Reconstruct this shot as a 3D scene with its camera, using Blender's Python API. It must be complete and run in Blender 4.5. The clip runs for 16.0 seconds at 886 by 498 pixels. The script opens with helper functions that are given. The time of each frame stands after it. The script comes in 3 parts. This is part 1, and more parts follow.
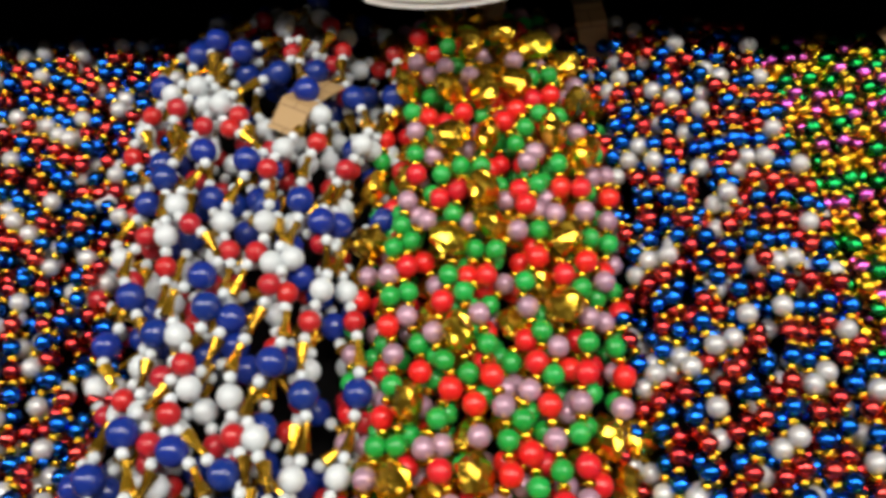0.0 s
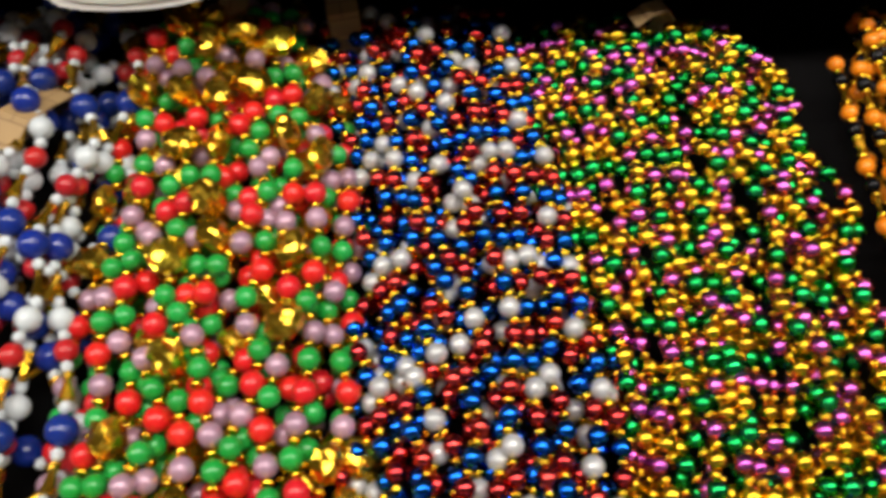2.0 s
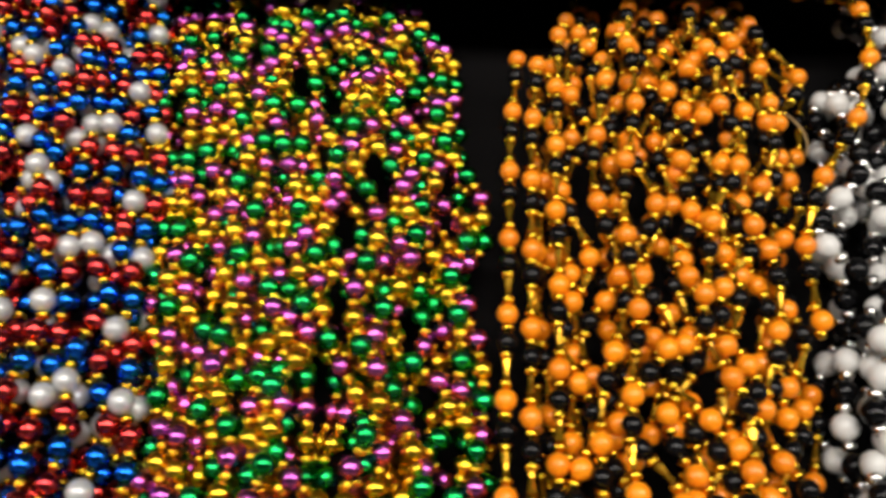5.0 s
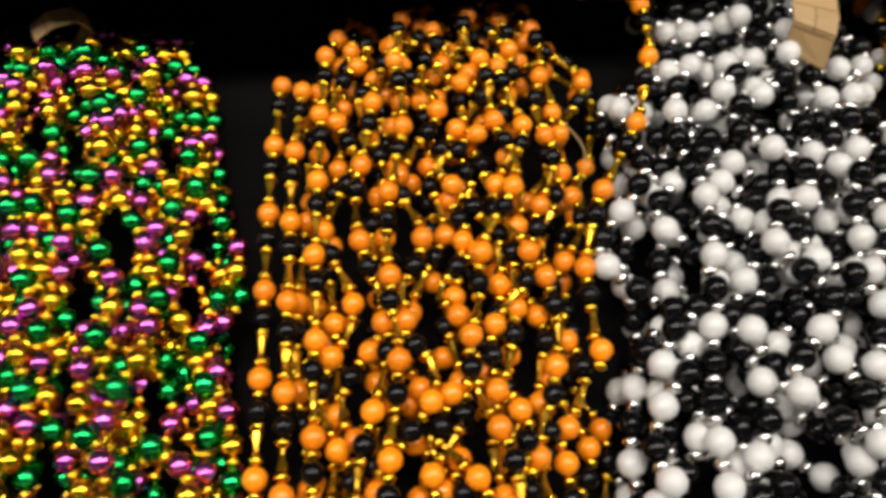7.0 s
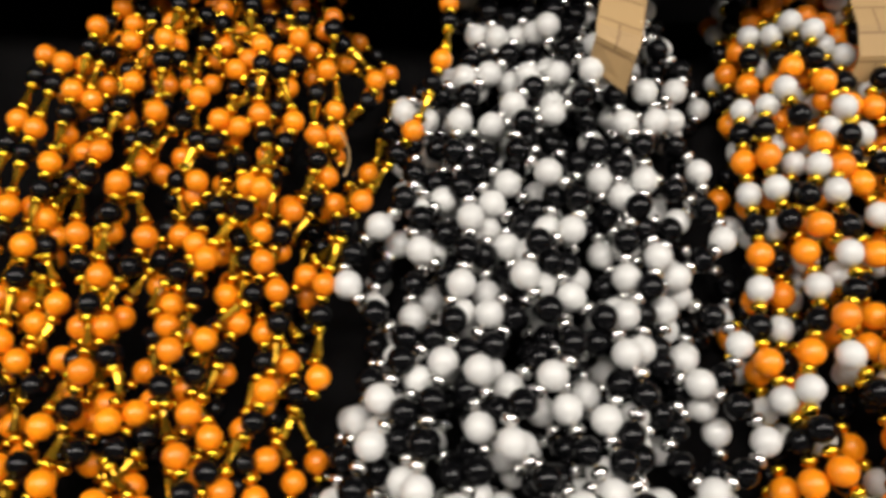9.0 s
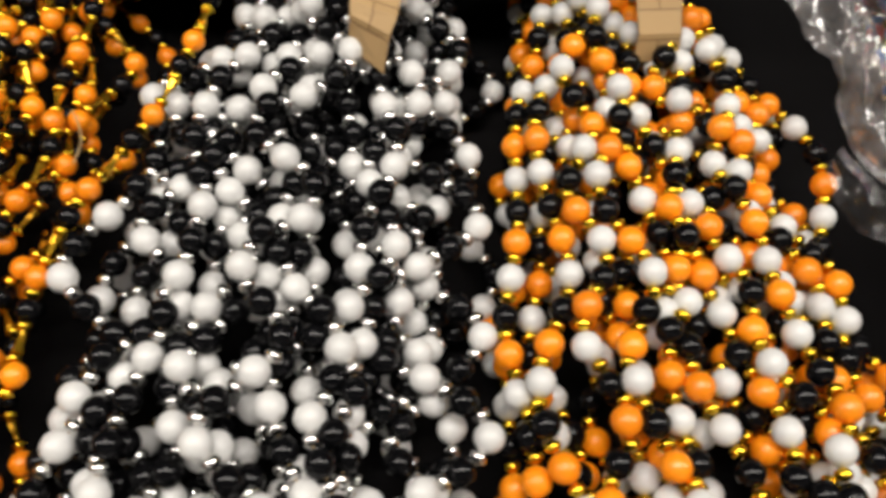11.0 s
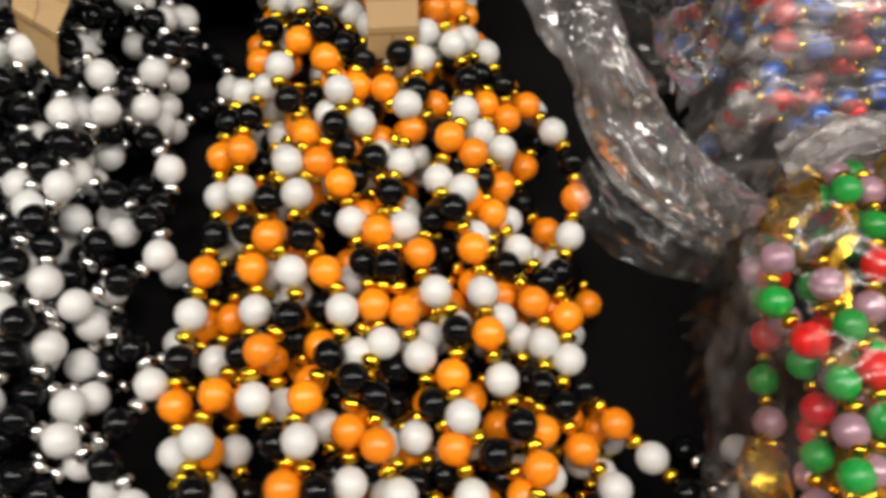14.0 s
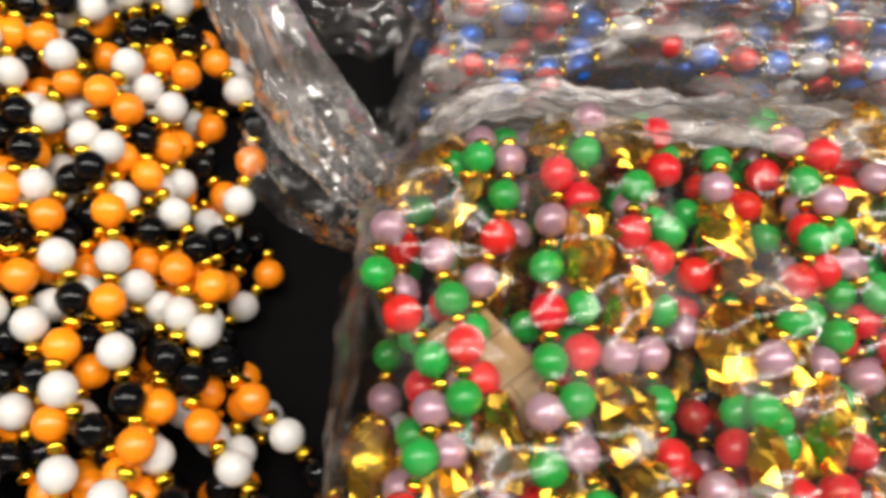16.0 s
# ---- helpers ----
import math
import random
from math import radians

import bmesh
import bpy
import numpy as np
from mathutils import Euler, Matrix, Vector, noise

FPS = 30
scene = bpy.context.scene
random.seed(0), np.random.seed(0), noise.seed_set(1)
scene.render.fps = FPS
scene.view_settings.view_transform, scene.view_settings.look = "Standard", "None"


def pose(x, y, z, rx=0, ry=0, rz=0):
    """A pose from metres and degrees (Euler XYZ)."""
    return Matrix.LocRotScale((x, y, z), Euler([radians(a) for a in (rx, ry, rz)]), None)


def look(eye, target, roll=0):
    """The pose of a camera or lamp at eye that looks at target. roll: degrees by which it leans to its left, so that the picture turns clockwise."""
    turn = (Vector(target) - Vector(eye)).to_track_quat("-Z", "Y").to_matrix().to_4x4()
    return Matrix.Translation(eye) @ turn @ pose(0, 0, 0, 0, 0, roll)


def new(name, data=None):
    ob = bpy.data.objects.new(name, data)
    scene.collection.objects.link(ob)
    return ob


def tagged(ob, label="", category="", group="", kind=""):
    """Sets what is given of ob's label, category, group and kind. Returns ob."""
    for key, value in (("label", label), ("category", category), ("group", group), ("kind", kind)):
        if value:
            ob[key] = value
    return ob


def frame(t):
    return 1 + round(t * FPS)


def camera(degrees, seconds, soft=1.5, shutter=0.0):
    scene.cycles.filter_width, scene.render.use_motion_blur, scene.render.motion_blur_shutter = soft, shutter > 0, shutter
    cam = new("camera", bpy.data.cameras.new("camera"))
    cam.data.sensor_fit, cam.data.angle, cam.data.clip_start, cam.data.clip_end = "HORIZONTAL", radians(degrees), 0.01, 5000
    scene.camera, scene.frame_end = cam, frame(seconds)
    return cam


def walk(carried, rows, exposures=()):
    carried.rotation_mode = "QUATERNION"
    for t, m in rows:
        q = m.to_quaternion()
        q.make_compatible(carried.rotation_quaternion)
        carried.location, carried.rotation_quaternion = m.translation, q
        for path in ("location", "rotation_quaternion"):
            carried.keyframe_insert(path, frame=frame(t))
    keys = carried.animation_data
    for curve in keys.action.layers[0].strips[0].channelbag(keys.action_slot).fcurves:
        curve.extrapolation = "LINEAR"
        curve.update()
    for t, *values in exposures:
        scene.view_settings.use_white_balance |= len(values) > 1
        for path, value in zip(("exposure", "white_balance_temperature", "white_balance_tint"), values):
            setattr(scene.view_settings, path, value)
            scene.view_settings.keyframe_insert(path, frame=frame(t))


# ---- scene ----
cam = camera(54.0, 16.0, soft=3.9, shutter=0.5)
PATH = [
    (0, (0.027, 0.018, 1.187), (-0.173, 1.103, -0.48), -8.8),
    (0.5, (0.057, 0.017, 1.187), (-0.119, 1.09, -0.492), -8.5),
    (1, (0.093, 0.015, 1.183), (-0.058, 1.1, -0.491), -7.7),
    (1.5, (0.115, 0.024, 1.175), (0.011, 1.098, -0.509), -6.2),
    (2, (0.134, 0.045, 1.168), (0.085, 1.093, -0.535), -5.5),
    (2.5, (0.153, 0.065, 1.161), (0.183, 1.078, -0.563), -3.4),
    (3, (0.167, 0.079, 1.153), (0.206, 1.089, -0.573), -4.0),
    (3.5, (0.211, 0.083, 1.145), (0.266, 1.105, -0.573), -3.0),
    (4, (0.262, 0.078, 1.129), (0.255, 1.117, -0.58), -2.0),
    (4.5, (0.296, 0.075, 1.118), (0.261, 1.152, -0.567), -1.8),
    (5, (0.324, 0.065, 1.107), (0.314, 1.151, -0.573), 0.3),
    (7.5, (0.414, 0.109, 1.087), (0.616, 1.162, -0.601), 3.8),
    (8, (0.435, 0.115, 1.083), (0.677, 1.14, -0.617), 6.1),
    (8.5, (0.468, 0.117, 1.08), (0.681, 1.137, -0.628), 8.3),
    (9, (0.495, 0.119, 1.077), (0.704, 1.14, -0.63), 10.1),
    (9.5, (0.524, 0.117, 1.078), (0.728, 1.133, -0.633), 10.9),
    (10, (0.548, 0.116, 1.077), (0.769, 1.126, -0.636), 11.4),
    (12.5, (0.661, 0.134, 1.069), (0.877, 1.091, -0.673), 9.9),
    (13, (0.673, 0.138, 1.067), (0.908, 1.075, -0.684), 11.0),
    (13.5, (0.679, 0.156, 1.063), (0.967, 1.06, -0.698), 13.7),
    (14, (0.707, 0.159, 1.062), (0.974, 1.054, -0.707), 13.6),
    (14.5, (0.734, 0.156, 1.062), (1.017, 1.026, -0.716), 18.0),
    (15, (0.756, 0.155, 1.061), (1.045, 1.026, -0.716), 18.7),
    (15.5, (0.785, 0.156, 1.058), (1.119, 1.003, -0.723), 20.6),
    (16, (0.81, 0.155, 1.06), (1.203, 0.992, -0.714), 22.5),
]
walk(cam, [(t, look(eye, target, roll)) for t, eye, target, roll in PATH],
     [(0, 0.0), (1.5, -0.02), (3.5, -0.14), (5, -0.1), (8, -0.02), (10, 0.0), (12.5, 0.04), (14, -0.02), (15, 0.08), (16, 0.3)])

# ---- light ----
world = bpy.data.worlds.new("shop_air")
world.use_nodes = True
world.node_tree.nodes["Background"].inputs[0].default_value = (1.0, 0.97, 0.92, 1)
world.node_tree.nodes["Background"].inputs[1].default_value = 0.03
scene.world = world


def strip_light(x, y, z, length, width, watts):
    """A long rectangular ceiling light: fluorescent strips as the beads mirror them, and an added fill."""
    data = bpy.data.lights.new("tube_and_fill_lamp", "AREA")
    data.shape, data.size, data.size_y, data.energy = "RECTANGLE", length, width, watts
    data.color = (1.0, 0.935, 0.86)
    lamp = new("tube_and_fill_lamp", data)
    lamp.matrix_world = pose(x, y, z)
    return lamp


strip_light(0.4, 0.10, 2.55, 7.6, 0.20, 118)
strip_light(0.45, 0.50, 2.56, 0.30, 0.7, 7)
# added fill from behind the camera; the beads mirror no such strip
strip_light(0.4, -2.6, 2.55, 7.6, 0.14, 12)


# ---- materials ----
def material(name, color, rough=0.4, metal=0.0, coat=0.0, spec=0.5, vary=0.0, grain=0.0, grain_size=300.0, rough_vary=0.0, sub=0.0):
    """A Principled surface; vary shifts value and hue from piece to piece, grain adds fine relief."""
    m = bpy.data.materials.new(name)
    m.use_nodes = True
    nt, b = m.node_tree, m.node_tree.nodes["Principled BSDF"]
    b.inputs["Base Color"].default_value = (*color, 1)
    b.inputs["Roughness"].default_value = rough
    b.inputs["Metallic"].default_value = metal
    b.inputs["Coat Weight"].default_value = coat
    b.inputs["Coat Roughness"].default_value = 0.08
    b.inputs["Specular IOR Level"].default_value = spec
    if sub:
        b.inputs["Subsurface Weight"].default_value = sub
        b.inputs["Subsurface Scale"].default_value = 0.003
    tex = nt.nodes.new("ShaderNodeTexCoord")
    fine = nt.nodes.new("ShaderNodeTexNoise")
    fine.inputs["Scale"].default_value = grain_size
    fine.inputs["Detail"].default_value = 4
    nt.links.new(tex.outputs["Object"], fine.inputs["Vector"])
    if vary:
        info = nt.nodes.new("ShaderNodeObjectInfo")
        geo = nt.nodes.new("ShaderNodeNewGeometry")
        add = nt.nodes.new("ShaderNodeMath")
        add.operation = "ADD"
        nt.links.new(info.outputs["Random"], add.inputs[0])
        nt.links.new(geo.outputs["Random Per Island"], add.inputs[1])
        fr = nt.nodes.new("ShaderNodeMath")
        fr.operation = "FRACT"
        nt.links.new(add.outputs[0], fr.inputs[0])
        span = nt.nodes.new("ShaderNodeMapRange")
        span.inputs["To Min"].default_value, span.inputs["To Max"].default_value = 1 - vary, 1 + vary * 0.6
        nt.links.new(fr.outputs[0], span.inputs["Value"])
        hsv = nt.nodes.new("ShaderNodeHueSaturation")
        hsv.inputs["Color"].default_value = (*color, 1)
        nt.links.new(span.outputs[0], hsv.inputs["Value"])
        hue = nt.nodes.new("ShaderNodeMapRange")
        hue.inputs["To Min"].default_value, hue.inputs["To Max"].default_value = 0.497, 0.503
        nt.links.new(fr.outputs[0], hue.inputs["Value"])
        nt.links.new(hue.outputs[0], hsv.inputs["Hue"])
        nt.links.new(hsv.outputs[0], b.inputs["Base Color"])
    if rough_vary:
        rr = nt.nodes.new("ShaderNodeMapRange")
        rr.inputs["To Min"].default_value, rr.inputs["To Max"].default_value = max(0.02, rough - rough_vary), rough + rough_vary
        nt.links.new(fine.outputs["Fac"], rr.inputs["Value"])
        nt.links.new(rr.outputs[0], b.inputs["Roughness"])
    if grain:
        bump = nt.nodes.new("ShaderNodeBump")
        bump.inputs["Strength"].default_value = grain
        bump.inputs["Distance"].default_value = 0.0006
        nt.links.new(fine.outputs["Fac"], bump.inputs["Height"])
        nt.links.new(bump.outputs[0], b.inputs["Normal"])
    return m


def plated(name, color, rough=0.2):
    return material(name, color, rough, 1.0, vary=0.25, rough_vary=0.05, grain=0.06, grain_size=500)


def glossy(name, color, rough=0.3):
    return material(name, color, rough, 0.0, coat=0.12, vary=0.14, rough_vary=0.08, grain=0.05, grain_size=400)


M = {
    "gold": plated("gold_plating", (0.86, 0.56, 0.035), 0.16),
    "silver": plated("silver_plating", (0.85, 0.84, 0.82), 0.16),
    "met_red": plated("red_metallic", (0.55, 0.05, 0.05), 0.17),
    "met_blue": plated("blue_metallic", (0.010, 0.13, 0.62), 0.17),
    "met_green": plated("green_metallic", (0.012, 0.36, 0.10), 0.15),
    "met_purple": plated("purple_metallic", (0.56, 0.12, 0.52), 0.15),
    "met_gold": plated("gold_metallic", (0.76, 0.48, 0.03), 0.15),
    # metallic red and blue brightened, standing in for light scattered under the film
    "lit_red": material("lit_red_metallic", (0.72, 0.04, 0.05), 0.3, 0.45, coat=0.3, vary=0.2, rough_vary=0.06),
    "lit_blue": material("lit_blue_metallic", (0.02, 0.16, 0.72), 0.3, 0.45, coat=0.3, vary=0.2, rough_vary=0.06),
    "pearl": material("pearl_white", (0.52, 0.53, 0.53), 0.26, 0.3, coat=0.3, vary=0.1, rough_vary=0.06),
    "lilac": material("lilac_pearl", (0.46, 0.28, 0.37), 0.3, 0.25, coat=0.4, vary=0.16, rough_vary=0.06),
    "orange": glossy("orange_plastic", (0.90, 0.26, 0.005), 0.36),
    "white": material("white_plastic", (0.62, 0.615, 0.60), 0.32, coat=0.1, vary=0.06, rough_vary=0.08),
    "cool_white": material("cool_white_plastic", (0.60, 0.65, 0.67), 0.3, coat=0.1, vary=0.08, rough_vary=0.08),
    "black": material("black_plastic", (0.003, 0.003, 0.0035), 0.11, spec=0.2, vary=0.2, rough_vary=0.03),
    "red": glossy("red_plastic", (0.70, 0.012, 0.016)),
    "dark_red": glossy("dark_red_plastic", (0.46, 0.012, 0.018)),
    "green": glossy("green_plastic", (0.012, 0.34, 0.05)),
    "navy": glossy("blue_plastic", (0.008, 0.028, 0.23), 0.22),
    "tube": material("tube_gilding", (0.72, 0.40, 0.025), 0.2, 0.85, vary=0.6, rough_vary=0.08, grain=0.1),
    "thread": material("thread", (0.30, 0.20, 0.08), 0.7),
}


def amber_glass():
    """Clear amber-gold moulded plastic with a foil gleam: glass mixed with gold plating."""
    m = material("amber_crystal", (1.0, 0.64, 0.05), 0.2, 0.85, vary=0.35, rough_vary=0.12, grain=1.5, grain_size=90)
    b = m.node_tree.nodes["Principled BSDF"]
    b.inputs["Transmission Weight"].default_value = 0.8
    b.inputs["IOR"].default_value = 1.45
    return m


M["amber"] = amber_glass()
M["foil"] = material("crumpled_gold_foil", (0.72, 0.43, 0.04), 0.27, 1.0, vary=0.5, rough_vary=0.12, grain=0.5, grain_size=140)


def cloth_material():
    m = material("black_cloth", (0.0048, 0.0045, 0.0047), 0.85, spec=0.05, grain=0.6, grain_size=900, rough_vary=0.1)
    return m


def card_material():
    """Tan card with a printed grid of darker joints and a fibrous grain."""
    m = material("tan_card", (0.42, 0.27, 0.12), 0.65, grain=0.3, grain_size=700)
    nt, b = m.node_tree, m.node_tree.nodes["Principled BSDF"]
    tex = nt.nodes.new("ShaderNodeTexCoord")
    brick = nt.nodes.new("ShaderNodeTexBrick")
    brick.inputs["Color1"].default_value = (0.40, 0.26, 0.115, 1)
    brick.inputs["Color2"].default_value = (0.36, 0.23, 0.10, 1)
    brick.inputs["Mortar"].default_value = (0.24, 0.145, 0.06, 1)
    brick.inputs["Scale"].default_value = 42
    brick.inputs["Mortar Size"].default_value = 0.025
    brick.inputs["Brick Width"].default_value = 0.9
    brick.inputs["Row Height"].default_value = 0.55
    nt.links.new(tex.outputs["UV"], brick.inputs["Vector"])
    nt.links.new(brick.outputs["Color"], b.inputs["Base Color"])
    return m


def film_material(name="clear_film", milk_glare=0.16, shine=0.6, relief=34.0, rough=0.18, stretch=(1, 1, 1), start=0.52, thin=0.03):
    """Thin clear wrapping film: mostly see-through, with sharp gloss on its creases and a faint milky veil, whose
    streaks also paint in the glare of lit creases.
    """
    m = bpy.data.materials.new(name)
    m.use_nodes = True
    nt = m.node_tree
    nt.nodes.remove(nt.nodes["Principled BSDF"])
    out = nt.nodes["Material Output"]
    clear = nt.nodes.new("ShaderNodeBsdfTransparent")
    clear.inputs["Color"].default_value = (0.96, 0.95, 0.94, 1)
    gloss = nt.nodes.new("ShaderNodeBsdfGlossy")
    gloss.inputs["Roughness"].default_value = rough
    veil = nt.nodes.new("ShaderNodeBsdfDiffuse")
    veil.inputs["Color"].default_value = (0.90, 0.84, 0.83, 1)
    tex = nt.nodes.new("ShaderNodeTexCoord")
    crease = nt.nodes.new("ShaderNodeTexNoise")
    crease.inputs["Scale"].default_value = relief
    crease.inputs["Detail"].default_value = 2.5
    crease.inputs["Distortion"].default_value = 1.2
    lay = nt.nodes.new("ShaderNodeMapping")
    lay.inputs["Scale"].default_value = stretch
    nt.links.new(tex.outputs["Object"], lay.inputs["Vector"])
    nt.links.new(lay.outputs[0], crease.inputs["Vector"])
    bump = nt.nodes.new("ShaderNodeBump")
    bump.inputs["Strength"].default_value = 0.8
    bump.inputs["Distance"].default_value = 0.004
    nt.links.new(crease.outputs["Fac"], bump.inputs["Height"])
    nt.links.new(bump.outputs[0], gloss.inputs["Normal"])
    fres = nt.nodes.new("ShaderNodeFresnel")
    fres.inputs["IOR"].default_value = 1.36
    boost = nt.nodes.new("ShaderNodeMath")
    boost.operation = "MULTIPLY_ADD"
    boost.inputs[1].default_value, boost.inputs[2].default_value = shine, 0.03
    nt.links.new(fres.outputs[0], boost.inputs[0])
    a = nt.nodes.new("ShaderNodeMixShader")
    haze = nt.nodes.new("ShaderNodeTexNoise")
    haze.inputs["Scale"].default_value = relief * 1.7
    haze.inputs["Detail"].default_value = 3
    haze.inputs["Distortion"].default_value = 0.8
    nt.links.new(lay.outputs[0], haze.inputs["Vector"])
    # whitened streaks: cloudy film plus glare of lit creases put into the colour
    span = nt.nodes.new("ShaderNodeMapRange")
    span.inputs["From Min"].default_value, span.inputs["From Max"].default_value = start, start + 0.32
    span.inputs["To Min"].default_value, span.inputs["To Max"].default_value = milk_glare * thin, milk_glare
    nt.links.new(haze.outputs["Fac"], span.inputs["Value"])
    nt.links.new(span.outputs[0], a.inputs[0])
    nt.links.new(clear.outputs[0], a.inputs[1])
    nt.links.new(veil.outputs[0], a.inputs[2])
    c = nt.nodes.new("ShaderNodeMixShader")
    nt.links.new(boost.outputs[0], c.inputs[0])
    nt.links.new(a.outputs[0], c.inputs[1])
    nt.links.new(gloss.outputs[0], c.inputs[2])
    nt.links.new(c.outputs[0], out.inputs["Surface"])
    return m


M["cloth"], M["card"] = cloth_material(), card_material()
M["film"] = film_material("clear_film", 0.10, 0.45, 24.0, 0.2, (1, 1, 1), 0.5, 0.03)
M["film_neck"] = film_material("crumpled_film", 0.16, 0.85, 42.0, 0.16, (1.2, 0.8, 1), 0.30, 0.2)
M["film_fold"] = film_material("folded_film", 0.33, 0.6, 34.0, 0.28, (0.3, 1.6, 1), 0.38, 0.12)
M["film_clear"] = film_material("loose_film", 0.07, 0.6, 30.0, 0.13, (1, 1, 1), 0.5, 0.1)
M["film_back"] = film_material("stretched_film", 0.50, 1.5, 36.0, 0.22, (0.3, 2.0, 1), 0.50, 0.12)
M["wall"] = material("shop_wall", (0.14, 0.135, 0.125), 0.8, grain=0.2, grain_size=60)
M["floor"] = material("shop_floor", (0.12, 0.11, 0.10), 0.5, grain=0.2, grain_size=30)
M["black_paint"] = material("black_paint", (0.030, 0.029, 0.030), 0.65, spec=0.15, grain=0.3, grain_size=120, rough_vary=0.1)
M["paper"] = material("label_paper", (0.72, 0.74, 0.66), 0.6, grain=0.1)
M["print"] = material("label_print", (0.12, 0.11, 0.10), 0.6)
M["tray"] = material("white_ceramic", (0.82, 0.81, 0.77), 0.2, coat=0.3, rough_vary=0.05)


# ---- mesh tools ----
def sphere_data(seg, rings, squash=1.0):
    v, f = [(0, 0, squash)], []
    for r in range(1, rings):
        a = math.pi * r / rings
        v += [(math.sin(a) * math.cos(2 * math.pi * s / seg), math.sin(a) * math.sin(2 * math.pi * s / seg), math.cos(a) * squash) for s in range(seg)]
    v.append((0, 0, -squash))
    for s in range(seg):
        n = (s + 1) % seg
        f.append((0, 1 + s, 1 + n))
        for r in range(rings - 2):
            a, b = 1 + r * seg, 1 + (r + 1) * seg
            f.append((a + s, b + s, b + n, a + n))
        f.append((len(v) - 1, 1 + (rings - 2) * seg + n, 1 + (rings - 2) * seg + s))
    return np.array(v, float), f


def lathe_data(profile, seg):
    """Profile of (radius, height) pairs turned round z, closed at both ends."""
    v = [(r * math.cos(2 * math.pi * s / seg), r * math.sin(2 * math.pi * s / seg), h) for r, h in profile for s in range(seg)]
    f = []
    for k in range(len(profile) - 1):
        for s in range(seg):
            n = (s + 1) % seg
            f.append((k * seg + s, (k + 1) * seg + s, (k + 1) * seg + n, k * seg + n)[::-1])
    f.append(tuple(range(seg))[::-1])
    f.append(tuple(range((len(profile) - 1) * seg, len(profile) * seg)))
    return np.array(v, float), f


def crystal_data(rng):
    """A chunky faceted leaf-shaped drop."""
    v, f = sphere_data(10, 7)
    ang = np.arctan2(v[:, 2], v[:, 0])
    lobes = 1 + 0.10 * np.cos(5 * ang + rng.uniform(0, 6))
    v = v * np.stack([lobes, np.full(len(v), 0.62), 0.95 * lobes], 1) + rng.normal(0, 0.05, v.shape)
    return v, f


def foil_data(rng):
    """A crushed leaf of gold foil: a thin pointed lump with sharp random creases."""
    v, f = sphere_data(12, 9)
    length = 1 + 0.35 * np.abs(v[:, 2]) ** 2
    v = v * np.stack([0.85 * length, np.full(len(v), 0.42), 1.15 * length], 1) + rng.normal(0, 0.10, v.shape)
    return v, f


def mesh_of(name, verts, faces, mats, slots=None, smooth=True):
    me = bpy.data.meshes.new(name)
    me.from_pydata([tuple(p) for p in verts], [], faces)
    for m in mats:
        me.materials.append(m)
    if slots is not None:
        me.polygons.foreach_set("material_index", np.array(slots, np.int32))
    me.polygons.foreach_set("use_smooth", np.full(len(me.polygons), smooth))
    me.update()
    return me


def part(name, me, parent, label=""):
    ob = new(name, me)
    ob.parent = parent
    return tagged(ob, label)


RNG = np.random.default_rng(7)
BALL = sphere_data(16, 10)
SMALL = sphere_data(10, 6, 0.72)
FINE = sphere_data(12, 8)
TUBE = lathe_data([(0.16, -1), (0.30, -0.97), (0.24, -0.55), (0.30, 0.0), (0.44, 0.6), (0.52, 0.95), (0.40, 1)], 8)
CRYSTALS = [crystal_data(RNG) for _ in range(5)]
FOILS = [foil_data(RNG) for _ in range(5)]

